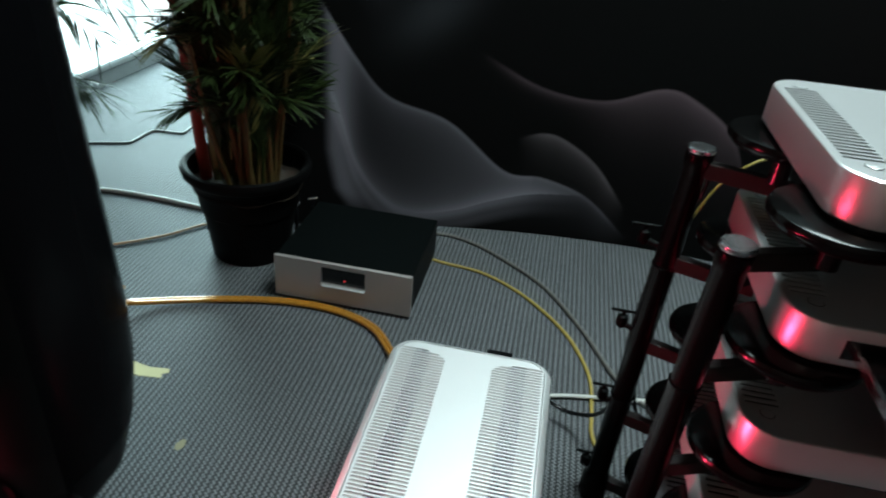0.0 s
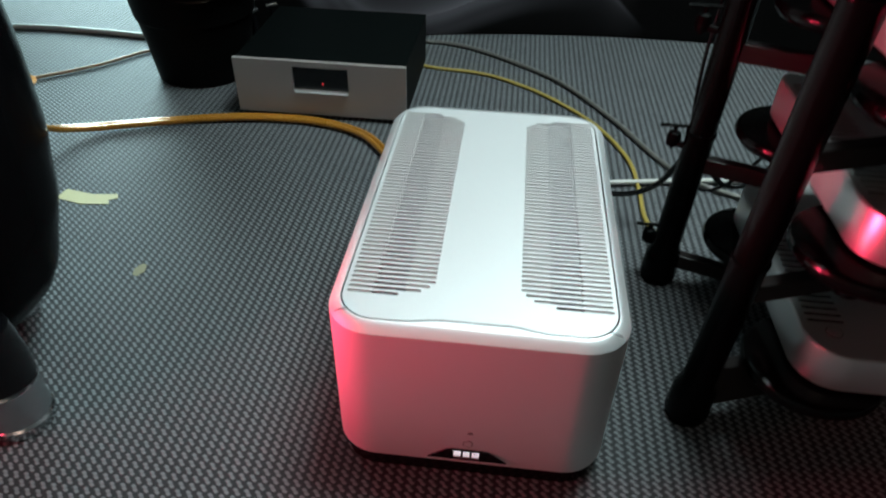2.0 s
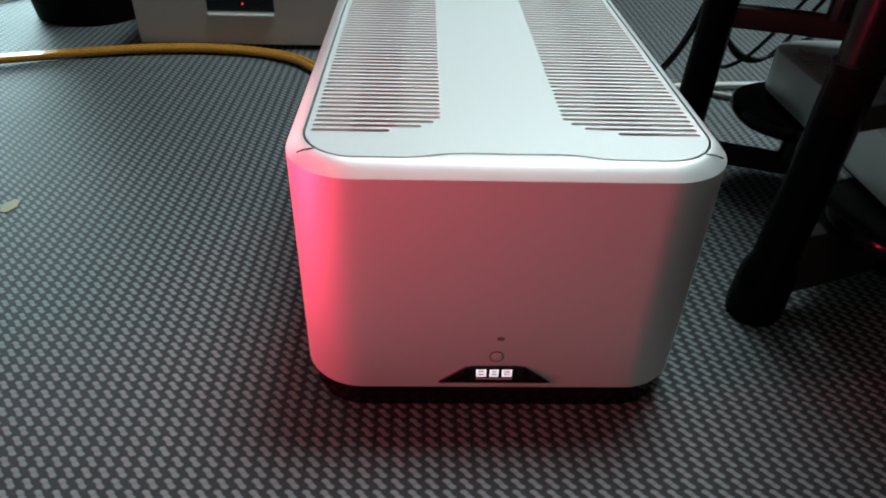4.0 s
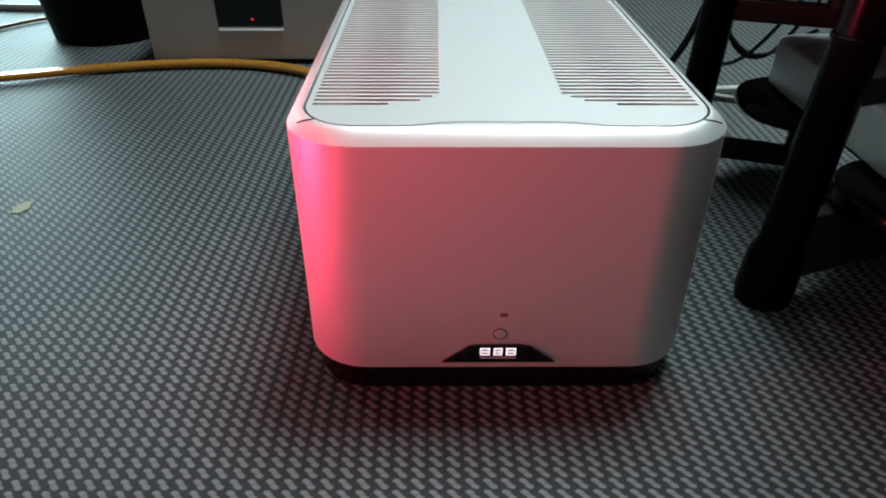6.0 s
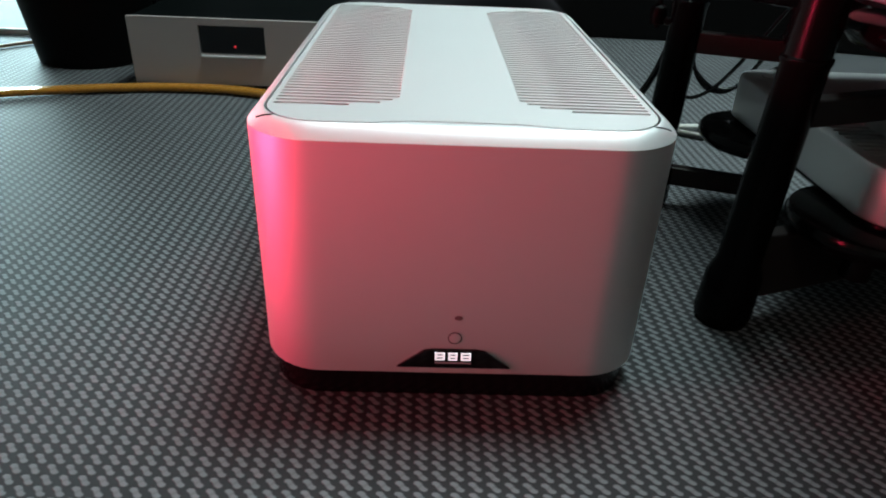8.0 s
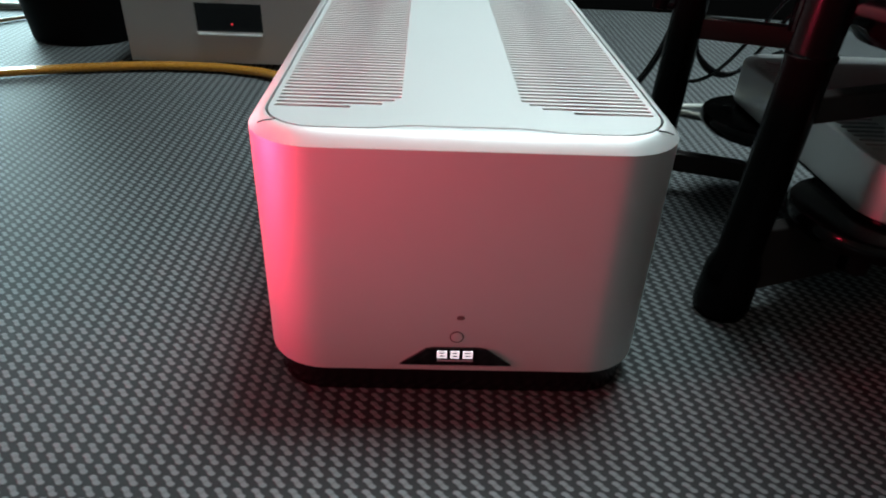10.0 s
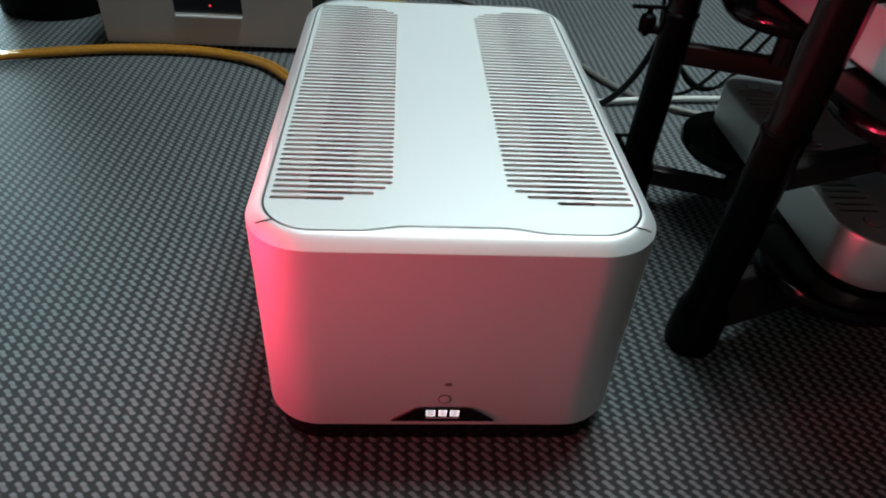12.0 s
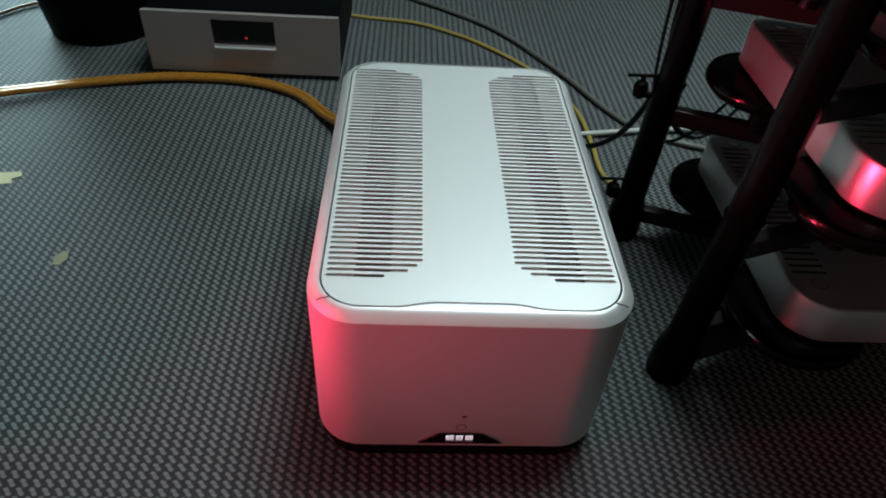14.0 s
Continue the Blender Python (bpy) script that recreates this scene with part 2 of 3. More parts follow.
def sweep(pts, r, n=8, flatten=1.0, bm=None, taper=None):
    """A round (or flattened) tube along points."""
    rings, up = [], Vector((0, 0, 1))
    for i, p in enumerate(pts):
        d = (pts[min(i + 1, len(pts) - 1)] - pts[max(i - 1, 0)]).normalized()
        s = d.cross(up)
        s = s.normalized() if s.length > 0.05 else Vector((1, 0, 0))
        u = s.cross(d)
        k = r if taper is None else r * (1 + (taper - 1) * i / (len(pts) - 1))
        rings.append([tuple(p + s * k * math.cos(2 * math.pi * j / n) + u * k * flatten * math.sin(2 * math.pi * j / n)) for j in range(n)])
    return loft(rings, True, True, bm)


def rod(a, b, r, n=16, bm=None):
    a, b = Vector(a), Vector(b)
    return sweep([a, a.lerp(b, 0.5), b], r, n, bm=bm)


# ---- room ----
X0, X1, Y0, Y1, ZC = -2.33, 3.2, -3.6, 4.6, 2.9
floor = tagged(part("floor", box(X0 - 0.2, Y0 - 0.2, -0.1, X1 + 0.2, Y1 + 0.2, 0), M_FLOOR), "grey woven vinyl floor with fine slanted dashes", "floor", kind="structure")
tagged(part("ceiling", box(X0 - 0.2, Y0 - 0.2, ZC, X1 + 0.2, Y1 + 0.2, ZC + 0.1), M_CEIL), "plain pale ceiling", "ceiling", kind="structure")
for n, b in (("wall_north", (X0, Y1, 0, X1, Y1 + 0.2, ZC)), ("wall_south", (X0, Y0 - 0.2, 0, X1, Y0, ZC)), ("wall_east", (X1, Y0 - 0.2, 0, X1 + 0.2, Y1 + 0.2, ZC))):
    tagged(part(n, box(*b), M_WALL if n == "wall_north" else M_BOUNCEWALL if n == "wall_south" else M_DARKWALL), "white painted wall" if n == "wall_north" else "unseen grey wall, warm-toned to bounce fill" if n == "wall_south" else "unseen charcoal wall, dark to hold down reflections", "wall", kind="structure")
west = tagged(new("wall_west"), "white wall with a wide bright window", "wall", kind="structure")
WY0, WY1, WZ0, WZ1 = 2.3, 4.5, 0.10, 2.4
for b in ((X0 - 0.2, Y0 - 0.2, 0, X0, WY0, ZC), (X0 - 0.2, WY1, 0, X0, Y1 + 0.2, ZC), (X0 - 0.2, WY0, 0, X0, WY1, WZ0), (X0 - 0.2, WY0, WZ1, X0, WY1, ZC)):
    part("wall_section", box(*b), M_WALL, west)
win = tagged(new("window_1"), "wide white-framed window with bright daylight", "window", kind="structure")
for k in range(4):
    y = WY0 + (WY1 - WY0) * k / 3
    part("window_frame", box(X0 - 0.12, y - 0.025, WZ0, X0 - 0.06, y + 0.025, WZ1, 0.004), M_WALL, win)
part("window_sill", box(X0 - 0.1, WY0, WZ0 - 0.002, X0 + 0.03, WY1, WZ0 + 0.022, 0.004), M_WALL, win)
tagged(part("backdrop", box(X0 - 0.6, WY0 - 1.5, -0.5, X0 - 0.58, WY1 + 1.5, ZC + 0.5), M_DAYLIGHT), "bright daylight outside the window", "backdrop", kind="structure")
tagged(part("baseboard", box(X0, WY0 - 3, 0, X0 + 0.015, Y1, 0.07, 0.003), mat("grey_baseboard", (0.30, 0.31, 0.31), 0.5)), "low grey baseboard along the white wall", "baseboard", kind="structure")
# the second, warm panel is an assumed fixture, added to carry the fill
for px, py, lit, tone in ((0.60, 0.85, M_PANEL_GLOW, "cool white"), (-0.2, -2.6, M_FILL_GLOW, "warm white, added as unseen fill")):
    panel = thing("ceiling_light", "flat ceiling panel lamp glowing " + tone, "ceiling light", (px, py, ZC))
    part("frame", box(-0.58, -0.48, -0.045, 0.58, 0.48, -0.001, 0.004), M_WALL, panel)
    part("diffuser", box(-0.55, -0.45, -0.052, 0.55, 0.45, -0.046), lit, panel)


# ---- fabric backdrop with printed folds ----
def wall_y(x):
    return 1.70 - 0.16 * (x - 0.45) ** 2


def crest(pts):
    xs, zs = [p[0] for p in pts], [p[1] for p in pts]
    return lambda x: float(np.interp(x, xs, zs))


def smooth_line(pts):
    s = spline([(x, 0, z) for x, z in pts], 8)
    return crest([(p.x, p.z) for p in s])


CREST = smooth_line([(-0.9, 0.93), (-0.75, 0.88), (-0.6, 0.645), (-0.48, 0.50), (-0.27, 0.42), (-0.06, 0.25), (0.09, 0.235), (0.26, 0.175), (0.42, 0.04)])
SWOOP = smooth_line([(-0.80, 0.78), (-0.66, 0.50), (-0.58, 0.25), (-0.47, 0.10), (-0.36, 0.055), (-0.22, 0.075), (-0.1, 0.12), (0.05, 0.165), (0.2, 0.18)])
SMALL = smooth_line([(-0.02, 0.38), (0.06, 0.405), (0.14, 0.39), (0.27, 0.305), (0.40, 0.15)])
FAR = smooth_line([(-0.20, 0.68), (0.03, 0.57), (0.25, 0.545), (0.44, 0.61), (0.56, 0.58), (0.70, 0.48), (0.8, 0.28)])
SILK = np.array((0.100, 0.094, 0.108))


def ease(a, b, v):
    t = min(max((v - a) / (b - a), 0.0), 1.0)
    return t * t * (3 - 2 * t)


def silk_left(z):
    return float(np.interp(z, (0.0, 0.05, 0.15, 0.30, 0.48, 0.68, 0.95), (-0.53, -0.615, -0.672, -0.70, -0.70, -0.70, -0.72)))


def cloth_colour(x, z):
    """The print: a black ground, one large silk fold with a bright hem and three small folds."""
    c = np.array((0.0016, 0.0015, 0.0015))
    # the large fold
    d = CREST(x) - z
    side = x - silk_left(z)
    if d > -0.02 and side > 0 and x < 0.44:
        inside = ease(-0.005, 0.006, d) * ease(0.0, 0.04, side) * ease(0.44, 0.30, x)
        e = z - SWOOP(x)
        hem = math.exp(-((side - 0.055) / 0.05) ** 2) * ease(0.02, 0.16, z) * 0.62
        top = 0.52 * math.exp(-max(d, 0) / 0.009) + 0.24 * math.exp(-max(d, 0) / 0.06)
        if e > 0:
            rise = ease(-0.62, -0.05, x)
            v = 0.05 + 0.17 * rise + (0.26 + 0.46 * rise) * math.exp(-e / 0.030) + 0.20 * math.exp(-e / 0.09)
        else:
            gap = ease(-0.012, -0.05, e) * ease(-0.45, -0.25, x)
            v = 0.60 * ease(-0.05, 0.0, e) + 0.34 * math.exp(-((e + 0.055) / 0.04) ** 2) - 0.08 * gap
            v *= ease(-0.16, -0.07, e) if x < -0.2 else 1.0
            k = ease(-0.10, 0.14, x)
            v = max(v * (1 - 0.5 * k), 0.25 * k * math.exp(-max(d, 0) / 0.03))
        c = c + SILK * inside * (max(v, 0.0) * ease(0.30, 0.0, x) + max(hem, 0.0) + top * ease(-0.72, -0.60, x) * (1.0 if x < 0.05 else 0.75))
    # the small fold beside it
    d = SMALL(x) - z
    if -0.03 < x < 0.41 and d > -0.02:
        w = ease(-0.006, 0.006, d) * ease(-0.03, 0.10, x) * ease(0.41, 0.30, x)
        c = c + np.array((0.075, 0.064, 0.068)) * w * (0.55 * math.exp(-max(d, 0) / 0.014) + 0.35 * math.exp(-max(d, 0) / 0.06))
    # the long plum fold
    d = FAR(x) - z
    if -0.2 < x < 0.8 and d > -0.02:
        w = ease(-0.006, 0.006, d) * ease(-0.2, -0.02, x) * ease(0.8, 0.66, x)
        plum = ease(0.0, 0.45, x)
        c = c + np.array((0.060, 0.042, 0.048)) * w * (0.62 * math.exp(-max(d, 0) / 0.011) + (0.06 + 0.55 * plum * plum) * math.exp(-max(d, 0) / (0.03 + 0.06 * plum)))
    # faint billow high on the cloth
    c = c + np.array((0.010, 0.0105, 0.012)) * math.exp(-((x + 0.34) / 0.13) ** 2 - ((z - 0.80 - 0.5 * (x + 0.34)) / 0.10) ** 2)
    c = c + np.array((0.010, 0.010, 0.012)) * math.exp(-((x + 0.52) / 0.05) ** 2 - ((z - 0.92) / 0.10) ** 2)
    return c * 1.5


def fabric_backdrop():
    ob = thing("fabric_backdrop", "black fabric stage backdrop printed with grey silk folds", "backdrop screen")
    xs = np.concatenate([np.linspace(-0.86, 0.80, 290), np.linspace(0.85, 2.0, 24)])
    zs = np.concatenate([np.linspace(0.002, 0.95, 300), np.linspace(0.98, 2.1, 24)])
    bm = bmesh.new()
    lay = bm.verts.layers.float_color.new("print")
    rows = []
    for z in zs:
        row = []
        for x in xs:
            v = bm.verts.new((x, wall_y(x), z))
            v[lay] = (*cloth_colour(x, z), 1)
            row.append(v)
        rows.append(row)
    for a, b in zip(rows, rows[1:]):
        for i in range(len(xs) - 1):
            bm.faces.new((a[i], a[i + 1], b[i + 1], b[i]))
    m, nt, N, L, b = shader("printed_fabric")
    at = N.new("ShaderNodeAttribute")
    at.attribute_name = "print"
    L.new(at.outputs["Color"], b.inputs["Base Color"])
    b.inputs["Roughness"].default_value = 0.8
    b.inputs["Specular IOR Level"].default_value = 0.05
    cloth = part("cloth", bm, m, ob, smooth=True)
    sol = cloth.modifiers.new("thickness", "SOLIDIFY")
    sol.thickness, sol.offset = 0.012, 1
    part("frame_tube", sweep([Vector((x, wall_y(x) + 0.03, 0.012)) for x in np.linspace(-0.84, 1.98, 30)], 0.011, 8), M_BLACK, ob, smooth=True)
    for x in (-0.83, 0.6, 1.97):
        part("upright", rod((x, wall_y(x) + 0.045, 0.0), (x, wall_y(x) + 0.045, 2.08), 0.012, 10), M_BLACK, ob, smooth=True)


fabric_backdrop()


# ---- the silver amplifier ----
AW, AD, AH, AR = 0.362, 0.576, 0.267, 0.058
AY = AD / 2 - 0.004


def lid_outline(grow=0.0):
    inset = 0.0165 - grow
    pts = rrect(AW - 2 * inset, AD - 2 * inset, 0.044 + grow, 0, AY, 10, 24)
    out = []
    for x, y in pts:
        if y < 0.05 and abs(x) < 0.14:
            s = min(max((0.085 - abs(x)) / 0.045, 0), 1)
            y += 0.0075 * s * s * (3 - 2 * s)
        out.append((x, y))
    return out


def stadium(x0, x1, y, h, n=5):
    r = h / 2
    return [(x1 - r + r * math.cos(a), y + r * math.sin(a)) for a in np.linspace(-math.pi / 2, math.pi / 2, n)] + [(x0 + r + r * math.cos(a), y + r * math.sin(a)) for a in np.linspace(math.pi / 2, 1.5 * math.pi, n)]


def slot_rows(y0, y1, count, outer, inner, steps):
    """Both columns of slots; the first and last few are shortened at their inner ends."""
    for k in range(count):
        y = y0 + (y1 - y0) * k / (count - 1)
        e = min(k, count - 1 - k)
        cut = steps[e] if e < len(steps) else 0.0
        yield -outer, -inner - cut, y
        yield inner - 0.005 + cut, outer, y


def perforated(outline, slots, z, depth, h):
    """A plate with slots cut through it."""
    loops = [list(outline)] + [stadium(a, b, y, h) for a, b, y in slots]
    co, edges = [], []
    for loop in loops:
        n0 = len(co)
        co += [Vector(p) for p in loop]
        edges += [(n0 + i, n0 + (i + 1) % len(loop)) for i in range(len(loop))]
    vs, _, tris, *_ = geometry.delaunay_2d_cdt(co, edges, [], 1, 1e-7)
    bm = bmesh.new()
    top = [bm.verts.new((v.x, v.y, z)) for v in vs]
    r = h / 2
    for f in tris:
        cx, cy = sum(vs[i].x for i in f) / 3, sum(vs[i].y for i in f) / 3
        if not any(a < cx < b and abs(y - cy) < r and (a + r < cx < b - r or math.hypot(max(a + r - cx, cx - b + r), y - cy) < r) for a, b, y in slots):
            bm.faces.new([top[i] for i in f])
    rim = [e for e in bm.edges if len(e.link_faces) == 1]
    ext = bmesh.ops.extrude_edge_only(bm, edges=rim)
    for v in ext["geom"]:
        if isinstance(v, bmesh.types.BMVert):
            v.co.z -= depth
    return bm


def amplifier():
    ob = thing("power_amplifier", "silver rounded power amplifier with slotted top on the floor", "amplifier", (-0.0045, 0, 0))
    nc, ns = 10, 24
    cy = AY

    def ring(inset, z):
        return flat(rrect(AW - 2 * inset, AD - 2 * inset, AR - inset, 0, cy, nc, ns), z)

    f, fz = 0.0138, 0.0108
    rings = [ring(0.0015, 0.0305), ring(0, 0.032), ring(0, 0.1), ring(0, AH - fz)]
    rings += [ring(f * k / 7, AH - fz * (1 - k / 7) ** 1.5) for k in range(1, 8)]
    rings += [flat(lid_outline(0.0022), AH), flat(lid_outline(0.0022), AH - 0.012)]
    case = part("case", loft(rings, True, False), M_SILVER, ob, smooth=True)
    case.data.set_sharp_from_angle(angle=radians(28))
    slots = list(slot_rows(0.057, 0.530, 54, 0.1605, 0.0545, (0.042, 0.016, 0.006)))
    part("lid", perforated(lid_outline(), slots, AH, 0.0018, 0.0049), M_SILVER, ob, "silver lid with two columns of cooling slots")
    for x0, x1 in ((-0.160, -0.130), (-0.090, -0.044), (0.040, 0.086), (0.126, 0.160)):
        part("heat_sink", box(x0, 0.045, AH - 0.022, x1, 0.54, AH - 0.0026), M_INNER, ob)
    for x0, x1 in ((-0.1295, -0.0905), (0.0865, 0.1255)):
        part("heat_sink_valley", box(x0, 0.045, AH - 0.026, x1, 0.54, AH - 0.014), M_DARK_IN, ob)
    part("inner_tray", box(-0.160, 0.03, AH - 0.036, 0.160, 0.545, AH - 0.030), M_DARK_IN, ob)
    part("plinth", loft([flat(rrect(AW - 0.014, AD - 0.014, AR - 0.007, 0, cy), z) for z in (0.0, 0.0303)]), M_BLACK, ob, "black recessed plinth", smooth=True)
    for s in (-1, 1):
        part("edge_joint", sweep([Vector((s * 0.1535, 0.0242, AH + 0.0001)), Vector((s * 0.161, 0.0215, AH + 0.0001)), Vector((s * 0.1665, 0.0195, AH - 0.0012))], 0.0006, 6), M_DARK_IN, ob)
    bm = bmesh.new()
    tri = [(-0.0525, 0.0345), (0.0525, 0.0345), (0.049, 0.0375), (0.028, 0.0535), (0.020, 0.055), (-0.020, 0.055), (-0.028, 0.0535), (-0.049, 0.0375)]
    loft([[(x, -0.004, z + 0.005) for x, z in tri], [(x, -0.0062, z + 0.005) for x, z in tri]], bm=bm)
    badge = part("badge", bm, M_SCREEN, ob, "black trapezoid badge with a lit white mark")
    # the lit maker's mark, as plain strokes
    for x0, x1 in ((-0.0175, -0.0085), (-0.0050, 0.0030), (0.0065, 0.0155)):
        for z0 in (0.0485, 0.0520, 0.0555):
            part("lit_stroke", box(x0, -0.0068, z0, x1, -0.0059, z0 + 0.0014), M_WHITE_DOT, badge)
        part("lit_stroke", box(x0, -0.0067, 0.0485, x0 + 0.0016, -0.0060, 0.0569), M_WHITE_DOT, badge)
        part("lit_stroke", box(x1 - 0.0016, -0.0067, 0.0485, x1, -0.0060, 0.0569), M_WHITE_DOT, badge)
    part("lit_bar", box(-0.0175, -0.0068, 0.0448, 0.0160, -0.0059, 0.0462), mat("grey_bar", (0.35, 0.35, 0.37), 0.4), badge)
    b = loft([[(r * math.cos(a), y - 0.005, 0.072 + r * math.sin(a)) for a in np.linspace(0, 2 * math.pi, 21)[:-1]] for r, y in ((0.0066, 0.001), (0.0066, 0.0006), (0.0056, 0.0004), (0.0054, 0.001))], False, False)
    part("button_ring", b, M_SEAM, ob)
    b = loft([[(r * math.cos(a), y - 0.005, 0.072 + r * math.sin(a)) for a in np.linspace(0, 2 * math.pi, 21)[:-1]] for r, y in ((0.0053, 0.001), (0.0053, 0.0003), (0.0040, 0.0001))])
    part("button", b, M_SILVER, ob, smooth=True)
    b = loft([[(0.0025 + r * math.cos(a), y - 0.005, 0.094 + 0.6 * r * math.sin(a)) for a in np.linspace(0, 2 * math.pi, 17)[:-1]] for r, y in ((0.0038, 0.001), (0.0038, 0.0005), (0.0028, 0.0003))])
    part("sensor_window", b, M_SEAM, ob, smooth=True)
    b = rod((-0.13, AD - 0.009, 0.12), (-0.13, AD + 0.025, 0.12), 0.012)
    part("speaker_terminal", b, M_BLACK, ob, smooth=True)
    part("speaker_terminal", rod((-0.16, AD - 0.009, 0.08), (-0.16, AD + 0.025, 0.08), 0.012), M_BLACK, ob, smooth=True)
    part("power_inlet", box(0.03, AD - 0.007, 0.19, 0.09, AD + 0.030, 0.245, 0.004), M_BLACK, ob)


amplifier()


# ---- the black box with the silver face ----
def floor_component():
    ob = thing("disc_player", "black component with champagne metal face and dark display on the floor", "hi-fi component", (-0.455, 0.985, 0), 0)
    w, d, z0, z1 = 0.43, 0.39, 0.012, 0.151
    part("case", box(-w / 2 + 0.002, 0.012, z0, w / 2 - 0.002, d, z1 - 0.002, 0.003), M_MATTE, ob)
    bm = bmesh.new()
    sx0, sx1, sz0, sz1 = -0.068, 0.072, 0.077, 0.137
    for b in ((-w / 2, z0, sx0, z1), (sx1, z0, w / 2, z1), (sx0, sz1, sx1, z1), (sx0, z0, sx1, sz0)):
        t = box(b[0], 0, b[1], b[2], 0.012, b[3])
        me = bpy.data.meshes.new("piece")
        t.to_mesh(me)
        t.free()
        bm.from_mesh(me)
        bpy.data.meshes.remove(me)
    bmesh.ops.remove_doubles(bm, verts=bm.verts, dist=1e-5)
    part("face_plate", bm, M_PANEL, ob, "champagne aluminium face plate")
    part("display", box(sx0 + 0.0005, 0.008, sz0 + 0.0005, sx1 - 0.0005, 0.0115, sz1 - 0.0005), M_SCREEN, ob, "black glass display")
    part("tray_ledge", box(sx0 + 0.004, -0.008, sz0 - 0.005, sx1 - 0.001, -0.0005, sz0 - 0.001, 0.001), M_SILVER, ob, "bright metal ledge under the display")
    part("standby_lamp", box(0.004, 0.006, 0.0915, 0.008, 0.0078, 0.0955), M_RED_DOT, ob, "small red standby light")
    for x in (-0.17, 0.17):
        for y in (0.05, 0.34):
            part("foot", lathe([(0.022, 0.0), (0.024, 0.004), (0.024, z0)], 20, x, y), M_RUBBER, ob, smooth=True)


floor_component()


# ---- component rack ----
PX, PXR, PF, PB, PT = 0.322, 0.928, 0.138, 0.464, 0.845
UX, UY, UW, UD, UH = 0.41, 0.08, 0.43, 0.42, 0.064
BOTTOMS = (0.908, 0.722, 0.530, 0.338, 0.140)


def rack():
    ob = thing("equipment_rack", "black tubular equipment rack with knobs standing on the floor", "rack")
    for x in (PX, PXR):
        for y in (PF, PB):
            prof = [(0.029, 0.0), (0.032, 0.012), (0.030, 0.06), (0.0235, 0.08)]
            for z in (0.30, 0.62):
                prof += [(0.0225, z - 0.004), (0.0240, z - 0.002), (0.0240, z + 0.002), (0.0215, z + 0.004)]
            prof += [(0.0215, PT - 0.025), (0.0235, PT - 0.022), (0.0235, PT - 0.003), (0.021, PT)]
            lean = 0.024 if x == PX else -0.024
            fwd = -0.022 if y == PF else -0.004
            bm = lathe(prof, 24, x, y)
            for v in bm.verts:
                k = v.co.z / PT - 0.4
                v.co.x += lean * k
                v.co.y += fwd * k
            post = part("post", bm, M_RACK, ob, smooth=True)
            x1, y1 = x + lean * 0.6, y + fwd * 0.6
            part("post_cap", lathe([(0.0225, PT), (0.0240, PT + 0.002), (0.0240, PT + 0.007), (0.0220, PT + 0.009)], 28, x1, y1), M_CHROME, post, "grey metal cap", smooth=True)
    for b in BOTTOMS:
        z = b - 0.088
        for x, sx in ((PX, 1), (PXR, -1)):
            for y, sy in ((PF, 1), (PB, -1)):
                # arm from the post inwards to the disc
                a, e = Vector((x, y, 0)), Vector((x + sx * 0.155, y + sy * 0.055, 0))
                d = (e - a).normalized()
                n = Vector((-d.y, d.x, 0)) * 0.010
                ring0 = [a - n, a + n, e + n, e - n]
                arm = part("arm", loft([[(p.x, p.y, z - 0.016) for p in ring0], [(p.x, p.y, b - 0.026 if b < 0.2 and y == PF else z + 0.012) for p in ring0]]), M_ARM, ob)
                bmesh_edge = arm.modifiers.new("edge", "BEVEL")
                bmesh_edge.width, bmesh_edge.segments = 0.002, 2
                part("disc_stem", lathe([(0.016, z + 0.010), (0.016, b - 0.03), (0.03, b - 0.026)], 16, x + sx * 0.127, y + sy * 0.032 - 0.026), M_BLACK, ob, smooth=True)
                part("support_disc", lathe([(0.060, b - 0.028), (0.082, b - 0.024), (0.090, b - 0.015), (0.091, b - 0.009), (0.088, b - 0.003), (0.082, b - 0.0005)], 44, x + sx * 0.127, y + sy * 0.022 - 0.02), M_SHELF, ob, "glossy black support disc", smooth=True)
        y = PB + 0.022
        zk = z + 0.03
        if b > 0.85:
            continue
        k = part("clamp_knob", lathe([(0.004, zk - 0.016), (0.011, zk - 0.014), (0.012, zk), (0.010, zk + 0.008), (0.004, zk + 0.012)], 14, PX - 0.036, y), M_MATTE, ob, smooth=True)
        part("clamp_bar", rod((PX - 0.062, y, zk + 0.020), (PX - 0.012, y, zk + 0.020), 0.003, 8), M_MATTE, k, smooth=True)
        part("clamp_stem", rod((PX - 0.036, y, zk - 0.02), (PX - 0.036, y, zk + 0.020), 0.004, 8), M_MATTE, k, smooth=True)
        part("clamp_arm", rod((PX - 0.036, y, zk - 0.008), (PX, PB, zk - 0.012), 0.006, 8), M_MATTE, k, smooth=True)


rack()


